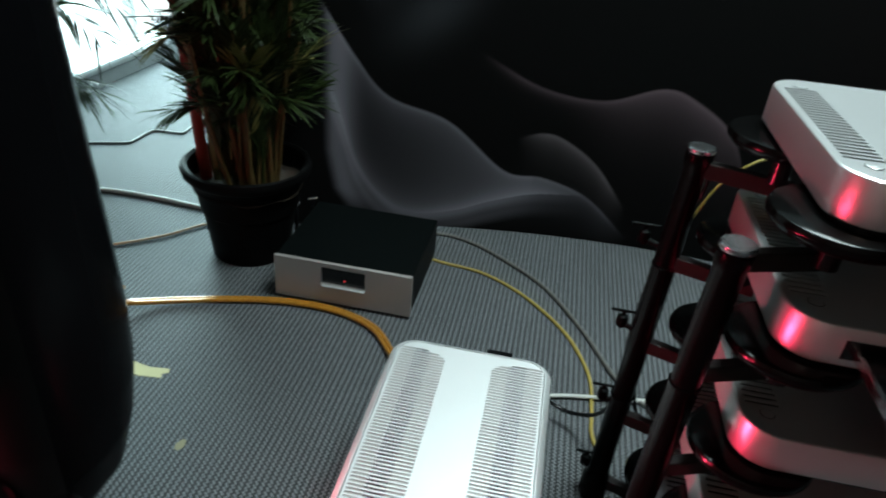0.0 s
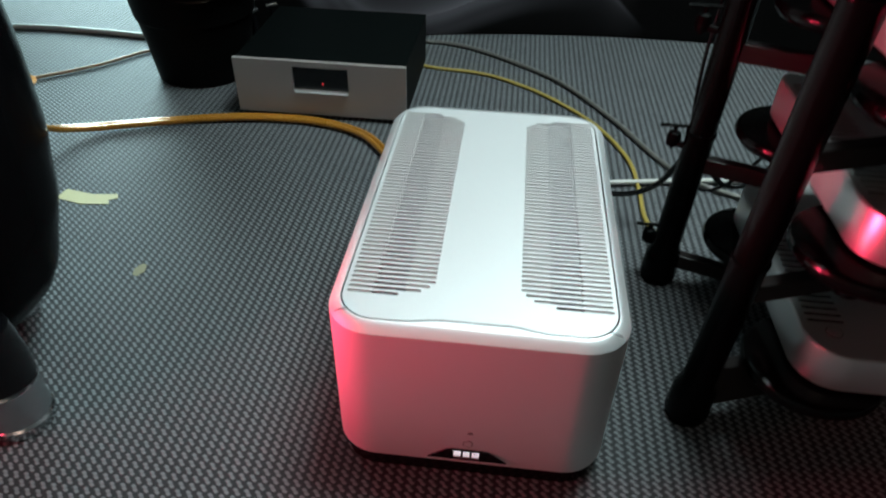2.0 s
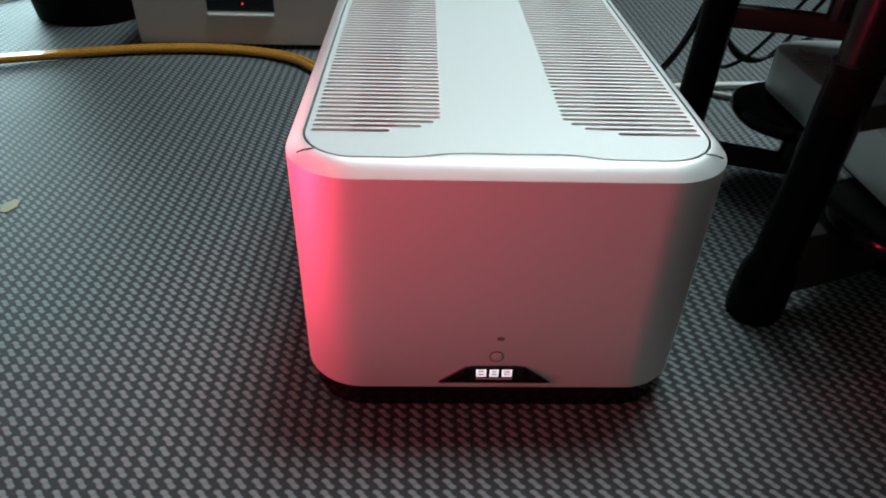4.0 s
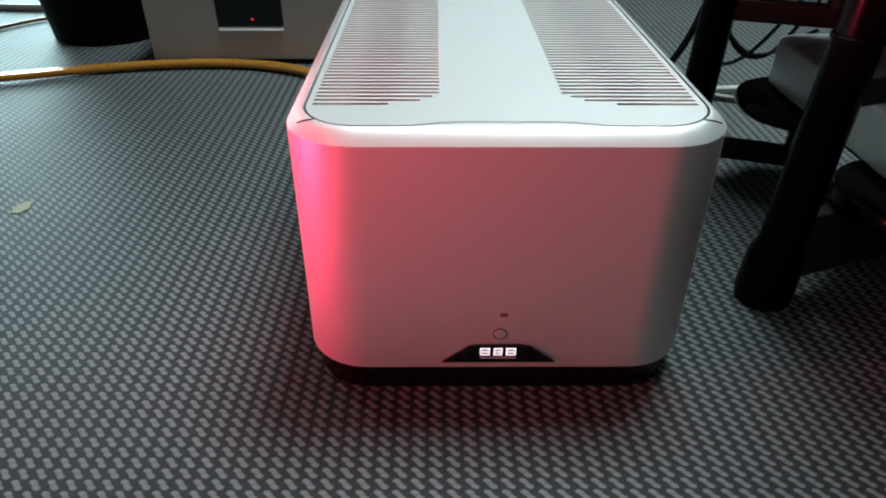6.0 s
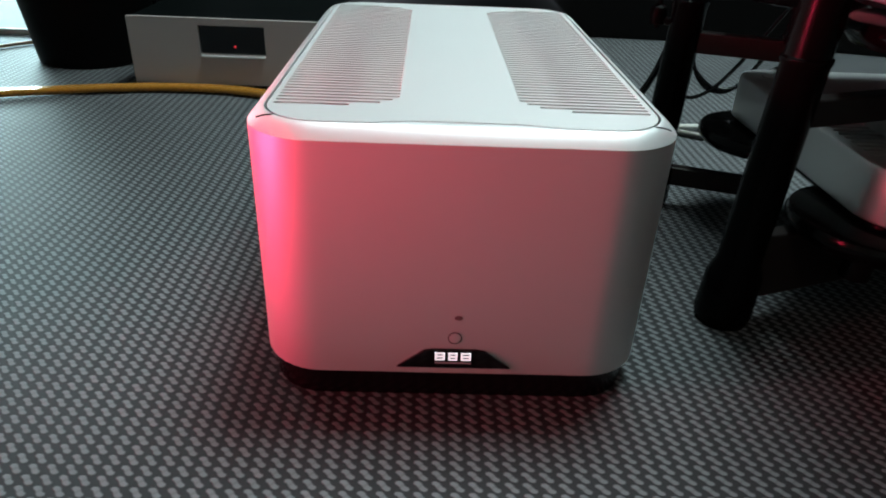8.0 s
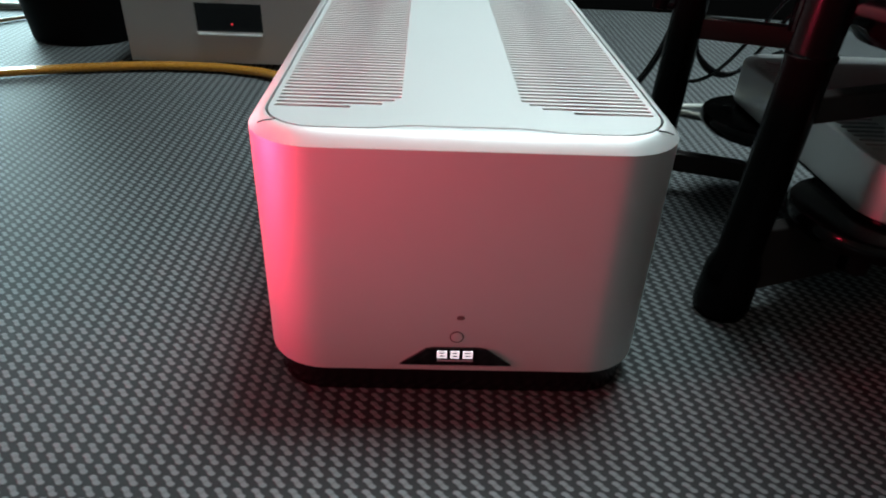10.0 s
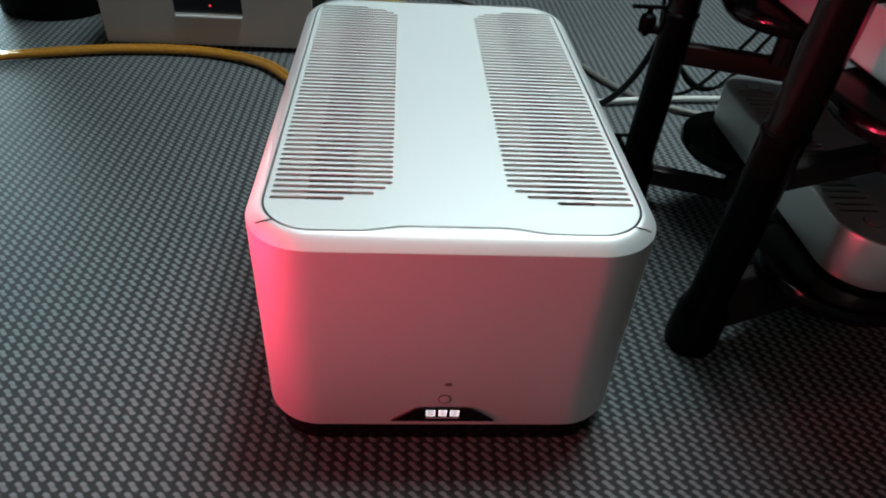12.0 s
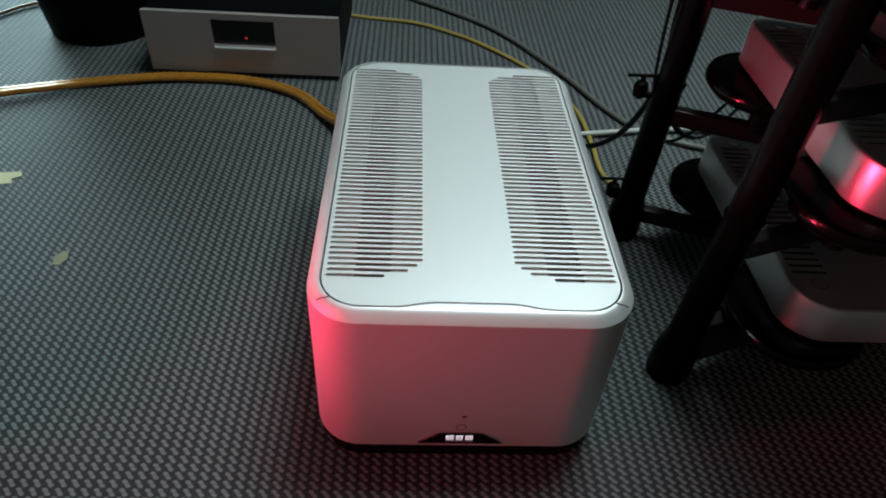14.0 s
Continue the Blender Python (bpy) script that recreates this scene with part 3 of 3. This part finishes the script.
def rack_unit():
    ob = thing("digital_component", "slim silver rounded component with slotted top in the rack", "hi-fi component", group="components in the rack")
    f = 0.004

    def ring(i, z):
        return flat(rrect(UW - 2 * i, UD - 2 * i, 0.055 - i, 0, 0, 12, 6), z)

    part("base_plate", loft([ring(0.006, 0.0), ring(0.006, 0.0058)]), M_BLACK, ob, smooth=True)
    part("case", loft([ring(0.002, 0.006), ring(0, 0.008), ring(0, UH - f), ring(0.0012, UH - 0.0012), ring(f, UH)], True, False), M_CASE, ob, smooth=True)
    slots = [(-UW / 2 + 0.012, -UW / 2 + 0.062, -0.1395 + 0.0124 * k) for k in range(24)] + [(UW / 2 - 0.062, UW / 2 - 0.012, -0.1395 + 0.0124 * k) for k in range(24)]
    part("top_plate", perforated(rrect(UW - 2 * f, UD - 2 * f, 0.055 - f, 0, 0, 12, 6), slots, UH, 0.003, 0.0070), M_CASE, ob)
    part("inner_tray", box(-UW / 2 + 0.012, -UD / 2 + 0.05, UH - 0.02, UW / 2 - 0.012, UD / 2 - 0.05, UH - 0.014), M_DARK_IN, ob)
    for s in (-1, 1):
        for y in (-0.162, 0.162):
            sc = part("screw_ring", lathe([(0.0105, UH + 0.0003), (0.0105, UH + 0.0006)], 20, s * (UW / 2 - 0.04), y), M_DARK_IN, ob)
            part("top_screw", lathe([(0.0095, UH + 0.0007), (0.0095, UH + 0.0012), (0.006, UH + 0.0022)], 20, s * (UW / 2 - 0.04), y), M_CASE, sc, smooth=True)
    return ob


first_unit = rack_unit()
for k, z in enumerate(BOTTOMS):
    m = pose(UX + UW / 2, UY + UD / 2, z)
    if k == 0:
        first_unit.matrix_basis = m
    else:
        unit = copy_thing(first_unit, m)
    if k == 1:
        tagged(unit, "slim silver disc transport with its tray open in the rack", "hi-fi component")
        part("tray_slot", box(-0.145, -UD / 2 - 0.0015, 0.018, 0.145, -UD / 2 + 0.003, 0.046, 0.001), M_SCREEN, unit)
        tray = part("disc_tray", box(-0.125, -UD / 2 - 0.15, 0.022, 0.125, -UD / 2 - 0.002, 0.032, 0.003), M_BLACK, unit, "open black disc tray")
        for sx in (-1, 1):
            part("tray_rail", box(sx * 0.128 - 0.003, -UD / 2 - 0.15, 0.021, sx * 0.128 + 0.003, -UD / 2 - 0.002, 0.035, 0.001), M_CHROME, tray)

# ---- loudspeaker ----
SX, SY = -0.80, -0.05


def loudspeaker():
    ob = thing("floor_loudspeaker", "tall black lacquered floor loudspeaker lit red on chrome feet", "loudspeaker", (SX, SY, 0))
    # half width, front and back of the body by height
    prof = [(0.100, 0.115, 0.05, 0.28), (0.115, 0.142, 0.03, 0.31), (0.16, 0.170, 0.018, 0.35), (0.25, 0.194, 0.008, 0.40), (0.34, 0.202, 0.0, 0.43), (0.45, 0.202, 0.0, 0.436), (0.6, 0.196, 0.004, 0.43), (0.8, 0.191, 0.010, 0.415), (1.0, 0.185, 0.016, 0.40), (1.2, 0.175, 0.024, 0.375), (1.36, 0.16, 0.032, 0.35), (1.40, 0.145, 0.05, 0.33)]
    zs = [p[0] for p in prof]
    rings = []
    for z in np.concatenate([np.linspace(0.100, 0.5, 36), np.linspace(0.512, 1.4, 75)]):
        hw, f, b = (float(np.interp(z, zs, [p[k] for p in prof])) for k in (1, 2, 3))
        pts = []
        n = 144
        for i in range(n):
            a = 2 * math.pi * i / n - math.pi / 2
            c, s = math.cos(a), math.sin(a)
            e = 3.2 if s < 0 else 1.7
            k = (abs(c) ** e + abs(s) ** e) ** (-1 / e)
            mid = f + 0.17
            y = mid + s * k * (mid - f if s < 0 else b - mid)
            pts.append((hw * c * k, y, z))
        rings.append(pts)
    drivers = ((0.238, 0.130, 0.004), (0.545, 0.135, -0.003), (0.835, 0.130, 0.007), (1.12, 0.09, 0.013))

    def open_holes(bm):
        """Cut the driver openings out of the front."""
        gone = []
        for f in bm.faces:
            c = f.calc_center_median()
            if c.y < 0.1 and any(math.hypot(c.x + 0.012, c.z - z) < 0.93 * r for z, r, _ in drivers):
                gone.append(f)
        bmesh.ops.delete(bm, geom=gone, context="FACES")
        return bm

    part("cabinet", open_holes(loft(rings)), M_SPEAKER, ob, smooth=True)
    front = [[(x, y - 0.0025, z) for x, y, z in ring if y < 0.10 and abs(x) < 0.185][:] for ring in rings[3:-1]]
    width = min(len(r) for r in front)
    front = [sorted(r, key=lambda p: p[0])[(len(r) - width) // 2:][:width] for r in front]
    bm = bmesh.new()
    grid = [[bm.verts.new(p) for p in r] for r in front]
    for a, b in zip(grid, grid[1:]):
        for i in range(width - 1):
            bm.faces.new((a[i], a[i + 1], b[i + 1], b[i]))
    part("baffle", open_holes(bm), M_BAFFLE, ob, smooth=True)
    for z, r, y in drivers:
        def disc(profile, cap=True, zc=z, yc=y):
            return loft([[(q * math.cos(a) - 0.012, yc - h, zc + q * math.sin(a)) for a in np.linspace(0, 2 * math.pi, 41)[:-1]] for q, h in profile], False, cap)
        w = part("woofer", disc([(r * 1.04, -0.008), (r * 1.03, 0.006), (r * 0.99, 0.012), (r * 0.94, 0.012), (r * 0.90, 0.003)], False), M_BAFFLE, ob, "black driver with glossy trim ring", smooth=True)
        part("surround", disc([(r * 0.90, 0.003), (r * 0.86, 0.011), (r * 0.80, 0.012), (r * 0.75, 0.004)], False), M_RUBBER, w, smooth=True)
        dish = [(r * 0.77, 0.006)] + [(r * q, -0.060 + 0.060 * (q / 0.77) ** 2.2) for q in (0.74, 0.68, 0.60, 0.52, 0.44, 0.36, 0.28, 0.20)]
        part("cone", disc(dish), M_CONE, w, smooth=True)
        part("dust_cap", disc([(r * 0.26, -0.056), (r * 0.24, -0.046), (r * 0.18, -0.038), (r * 0.10, -0.034), (r * 0.02, -0.033)]), M_BAFFLE, w, smooth=True)
    for x, y in ((0.150, 0.062), (-0.150, 0.062), (0.0, 0.27)):
        ft = part("foot", lathe([(0.040, 0.0), (0.045, 0.003), (0.046, 0.018), (0.043, 0.021), (0.042, 0.080), (0.036, 0.087)], 28, x, y), M_CHROME, ob, "bright steel foot", smooth=True)
        part("collar", lathe([(0.036, 0.085), (0.044, 0.088), (0.044, 0.125), (0.038, 0.18)], 28, x, y), M_BLACK, ft, smooth=True)
    part("foot_lamp", lathe([(0.0018, 0.02), (0.0018, 0.025), (0.001, 0.026)], 10, 0.135, 0.0185), M_RED_DOT, ob, "tiny red light")


loudspeaker()


# ---- potted palms ----
def frond(base, top, droop, n_leaf, leaf, width, rnd, bm, spread=(0.12, 0.34), sag=0.08):
    """A feathered frond: a rib that bends over with narrow leaflets along it."""
    b, t = Vector(base), Vector(top)
    pts = spline([b, b.lerp(t, 0.45) + Vector((0, 0, 0.05)), t, t + Vector(droop)], 8)
    sweep(pts, 0.0035, 5, bm=bm, taper=0.3)
    for k in range(n_leaf):
        f = 0.16 + 0.84 * k / n_leaf
        p = pts[int(f * (len(pts) - 1))]
        d = (pts[min(int(f * (len(pts) - 1)) + 1, len(pts) - 1)] - pts[max(int(f * (len(pts) - 1)) - 1, 0)]).normalized()
        side = d.cross(Vector((0, 0, 1)))
        side = side.normalized() if side.length > 0.01 else Vector((1, 0, 0))
        for s in (-1, 1):
            ln = leaf * rnd.uniform(0.7, 1.1) * (1 - 0.5 * abs(f - 0.55))
            way = (side * s * rnd.uniform(*spread) + d * rnd.uniform(0.7, 1.1) + Vector((0, 0, rnd.uniform(-2.2 * sag, 0.12)))).normalized()
            nrm = way.cross(d).normalized()
            wv = way.cross(nrm).normalized() * width / 2
            dn = Vector((0, 0, -ln * sag))
            q = [p, p + way * ln * 0.35 + wv, p + way * ln * 0.35 - wv, p + way * ln * 0.75 + wv * 0.6 + dn * 0.4, p + way * ln * 0.75 - wv * 0.6 + dn * 0.4, p + way * ln + dn]
            mid = p + way * ln * 0.35 + nrm * width * 0.25
            v = [bm.verts.new(x) for x in q] + [bm.verts.new(mid)]
            for f3 in ((0, 1, 6), (0, 6, 2), (6, 1, 3), (6, 3, 4), (6, 4, 2), (3, 5, 4)):
                bm.faces.new([v[i] for i in f3])


def potted_palm(at, rim, height, n_stem, n_frond, seed, label, red=True, lean=(0, 0), low=()):
    rnd = random.Random(seed)
    ob = thing("potted_palm", label, "plant", at)
    k = rim / 0.205
    prof = [(0.125 * k, 0.0), (0.130 * k, 0.004), (0.142 * k, 0.10), (0.152 * k, 0.17), (0.158 * k, 0.175), (0.165 * k, 0.23), (0.176 * k, 0.265), (0.183 * k, 0.275), (0.186 * k, 0.285), (0.196 * k, 0.290), (0.204 * k, 0.30), (0.207 * k, 0.315), (0.204 * k, 0.328), (0.196 * k, 0.332), (0.186 * k, 0.326), (0.182 * k, 0.30), (0.176 * k, 0.25)]
    part("pot", lathe(prof, 56, cap1=False), M_POT, ob, "black plastic pot with a rolled rim", smooth=True)
    bm = bmesh.new()
    rings = []
    for j in range(9):
        r = 0.178 * k * j / 8 + 0.002
        rings.append([(r * math.cos(a), r * math.sin(a), 0.255 + 0.02 * noise.noise((r * 20, a * 2, 1)) + 0.02 * (1 - j / 8)) for a in np.linspace(0, 2 * math.pi, 33)[:-1]])
    part("soil", loft(rings[::-1], False, True, bm), M_SOIL, ob, smooth=True)
    for s in range(n_stem):
        a, r = rnd.uniform(0, 6.283), 0.12 * k * math.sqrt(rnd.random())
        b = Vector((r * math.cos(a), r * math.sin(a), 0.25))
        h = height * rnd.uniform(0.45, 0.9)
        t = b + Vector((b.x * 0.6 + rnd.gauss(0, 0.04) + lean[0], b.y * 0.6 + rnd.gauss(0, 0.04) + lean[1], h))
        pts = spline([b, b.lerp(t, 0.5) + Vector((rnd.gauss(0, 0.012), rnd.gauss(0, 0.012), 0)), t], 6)
        part("stem", sweep(pts, rnd.uniform(0.004, 0.009), 7, taper=0.6), M_STEM, ob, smooth=True)
    if red:
        b, t = Vector((-0.13 * k, -0.03, 0.25)), Vector((-0.225, 0.0, 1.05))
        part("red_stalk", sweep(spline([b, b.lerp(t, 0.5) + Vector((0.01, 0, 0)), t], 8), 0.019, 12, taper=0.85), M_REDSTEM, ob, "thick red stalk", smooth=True)
    for s in range(n_frond):
        a = rnd.uniform(0, 6.283)
        r = 0.10 * k * math.sqrt(rnd.random())
        b = (r * math.cos(a), r * math.sin(a), 0.26 + rnd.uniform(0, 0.18) * height)
        out = rnd.uniform(0.01, 0.09)
        t = (b[0] + out * math.cos(a), b[1] + out * math.sin(a), 0.3 + height * rnd.uniform(0.20, 0.95))
        dr = rnd.uniform(0.03, 0.10)
        bm = bmesh.new()
        frond(b, t, (dr * math.cos(a), dr * math.sin(a), rnd.uniform(0.0, 0.12)), 24, rnd.uniform(0.11, 0.19), rnd.uniform(0.007, 0.012), rnd, bm, (0.18, 0.5), 0.12)
        part("frond", bm, M_DRYLEAF if rnd.random() < 0.12 else M_LEAF, ob)
    for b, t, dr in low:
        bm = bmesh.new()
        frond(b, t, dr, 20, 0.24, 0.013, rnd, bm, (0.45, 0.8), 0.2)
        part("frond", bm, M_LEAF, ob)
    return ob


potted_palm((-0.86, 1.235, 0), 0.205, 1.0, 60, 200, 4, "dense green cane palm in a black plastic pot on the floor")
potted_palm((-2.02, 1.62, 0), 0.17, 1.1, 12, 12, 9, "green feathery palm in a black pot by the window", red=False,
            low=(((0.05, 0.0, 0.5), (0.25, 0.12, 0.72), (0.20, 0.05, -0.12)), ((0.05, 0.0, 0.5), (0.28, -0.02, 0.66), (0.2, -0.02, -0.12)), ((0.05, 0.02, 0.35), (0.2, 0.05, 0.36), (0.14, 0.02, -0.06)), ((0.05, 0.02, 0.45), (0.2, 0.25, 0.75), (0.2, 0.1, -0.1))))


# ---- cables and tape on the floor ----
def cable(name, label, pts, r, material, flatten=1.0):
    p = spline(pts, 10)
    ob = part(name, sweep(p, r, 10, flatten), material, None, smooth=True)
    return tagged(ob, label, "cable")


GOLD_RUN = spline([(-0.155, 0.60, 0.10), (-0.18, 0.68, 0.06), (-0.25, 0.80, 0.016), (-0.33, 0.90, 0.012), (-0.45, 0.95, 0.011), (-0.60, 0.955, 0.011), (-0.75, 0.925, 0.011), (-0.90, 0.872, 0.012), (-1.0, 0.82, 0.02), (-1.04, 0.74, 0.06), (-0.98, 0.62, 0.16), (-0.86, 0.53, 0.28)], 12)
twin = thing("speaker_cable", "thick gold twin speaker cable curving over the floor", "cable")
for off in (-0.0062, 0.0062):
    run = []
    for i, p in enumerate(GOLD_RUN):
        d = GOLD_RUN[min(i + 1, len(GOLD_RUN) - 1)] - GOLD_RUN[max(i - 1, 0)]
        run.append(p + Vector((-d.y, d.x, 0)).normalized() * off)
    part("conductor", sweep(run, 0.0064, 10, 1.15), M_GOLD, twin, smooth=True)
cable("interconnect_cable", "grey braided cable lying in a wide curve on the floor", [(-0.30, 1.42, 0.05), (-0.26, 1.53, 0.010), (-0.16, 1.52, 0.008), (-0.04, 1.455, 0.008), (0.146, 1.296, 0.008), (0.283, 1.078, 0.008), (0.373, 0.889, 0.008), (0.44, 0.80, 0.008), (0.56, 0.74, 0.008), (0.72, 0.72, 0.008)], 0.0060, M_GREY)
cable("network_cable", "thin yellow network cable lying in a curve on the floor", [(-0.34, 1.39, 0.03), (-0.245, 1.35, 0.006), (-0.07, 1.318, 0.006), (0.05, 1.25, 0.006), (0.136, 1.173, 0.006), (0.22, 1.07, 0.006), (0.272, 0.97, 0.006), (0.306, 0.86, 0.006), (0.312, 0.74, 0.006), (0.312, 0.65, 0.006), (0.328, 0.59, 0.006), (0.347, 0.558, 0.006)], 0.0050, M_YELLOW)
cable("mains_lead", "white lead from the amplifier to the rack on the floor", [(0.09, 0.63, 0.06), (0.14, 0.70, 0.02), (0.204, 0.755, 0.010), (0.34, 0.785, 0.010), (0.5, 0.81, 0.010), (0.8, 0.83, 0.010)], 0.0056, M_WHITE)
cable("signal_lead", "black lead sagging from the amplifier to the rack", [(0.06, 0.61, 0.18), (0.12, 0.68, 0.12), (0.19, 0.68, 0.06), (0.25, 0.66, 0.05), (0.31, 0.60, 0.12), (0.34, 0.55, 0.26), (0.345, 0.50, 0.5)], 0.0055, M_BLACK)
cable("floor_cable", "pale thick cable lying behind the palm pot on the floor", [(-0.92, 1.44, 0.009), (-1.0, 1.44, 0.009), (-1.164, 1.438, 0.009), (-1.36, 1.452, 0.009), (-1.556, 1.448, 0.009), (-1.75, 1.40, 0.009), (-1.9, 1.30, 0.009)], 0.0085, M_WHITE)
cable("floor_cable", "thin orange cable lying behind the palm pot on the floor", [(-0.95, 1.40, 0.006), (-1.082, 1.325, 0.006), (-1.17, 1.21, 0.006), (-1.294, 1.102, 0.006), (-1.45, 1.0, 0.006), (-1.6, 0.95, 0.006)], 0.0045, M_ORANGE)
cable("floor_cable", "grey zigzag lead lying on the pale floor", [(-2.1, 1.76, 0.006), (-1.877, 1.847, 0.006), (-1.76, 1.895, 0.006), (-1.745, 1.93, 0.006), (-1.74, 2.04, 0.006), (-1.72, 2.075, 0.006), (-1.615, 2.085, 0.006), (-1.595, 2.11, 0.006), (-1.595, 2.198, 0.006), (-1.5, 2.3, 0.006), (-1.3, 2.32, 0.006)], 0.0055, M_PALEGREY)
for k, (dx, dz) in enumerate(((0.0, 0.0), (0.018, 0.06), (-0.012, 0.1))):
    cable("rack_lead", "thin black lead hanging behind the rack", [(0.36 + dx, 0.52, 0.72 + dz), (0.335 + dx, 0.53, 0.55), (0.33 + dx, 0.54, 0.36), (0.36 + dx, 0.55, 0.22 - dz * 0.5), (0.42 + dx, 0.54, 0.16), (0.5, 0.53, 0.20 + dz)], 0.003, M_BLACK)
cable("rack_lead", "thin yellow lead behind the rack", [(0.36, 0.50, 0.70), (0.40, 0.51, 0.78), (0.47, 0.52, 0.83), (0.56, 0.53, 0.80)], 0.0026, M_YELLOW)


def scrap(name, label, pts, material, z=0.0012):
    bm = loft([[(x, y, 0.0005) for x, y in pts], [(x, y, z) for x, y in pts]])
    return tagged(part(name, bm, material), label, "tape")


scrap("tape_strip", "torn strip of yellow masking tape on the floor", [(-0.92, 0.555), (-0.86, 0.54), (-0.80, 0.548), (-0.808, 0.562), (-0.792, 0.572), (-0.80, 0.586), (-0.85, 0.578), (-0.915, 0.59)], M_TAPE)
scrap("tape_scrap", "small dull scrap of yellow tape on the floor", [(-0.646, 0.338), (-0.636, 0.336), (-0.628, 0.350), (-0.632, 0.368), (-0.641, 0.371), (-0.650, 0.355)], M_OLDTAPE)
card = thing("display_board", "white board with a grey edge lying beside the loudspeaker", "board", (-1.28, -0.02, 0), 12)
part("board", box(-0.2, -0.17, 0.004, 0.2, 0.17, 0.02, 0.003), M_PAPER, card)
part("edging", box(-0.205, -0.19, 0.0, 0.205, -0.171, 0.024, 0.002), M_CHROME, card)
for at, turn, up in (((-1.01, -0.203, 0), 14.0, 0.0), ((-1.197, -0.602, 0), 47.7, 0.28)):
    stand = thing("stage_lamp", "small black upright stage lamp with a lit red lens", "lamp", at, turn, group="red stage lamps")
    part("base", lathe([(0.046, 0.0), (0.046, 0.012), (0.032, 0.02)], 24), M_BLACK, stand, smooth=True)
    part("pole", rod((0, 0, 0.015), (0, 0, 0.06 + up), 0.03), M_BLACK, stand, smooth=True)
    part("housing", box(-0.04, -0.08, 0.030 + up, 0.05, 0.08, 0.52 + up, 0.01), M_BLACK, stand)
    part("lens", box(0.0505, -0.05, 0.06 + up, 0.053, 0.05, 0.48 + up), M_RED_GLOW, stand, "red lens")
for at, turn in (((-0.70, 1.395, 0.0), 20), ((-0.735, 1.33, 0.0), 70)):
    plug = thing("cable_plug", "silver cable plug standing behind the black component", "plug", at, turn)
    part("barrel", rod((0, 0, 0.0), (0, 0, 0.135), 0.008, 12), M_BLACK, plug, smooth=True)
    part("sleeve", rod((-0.016, 0, 0.142), (0.016, 0, 0.146), 0.0065, 12), M_CHROME, plug, smooth=True)
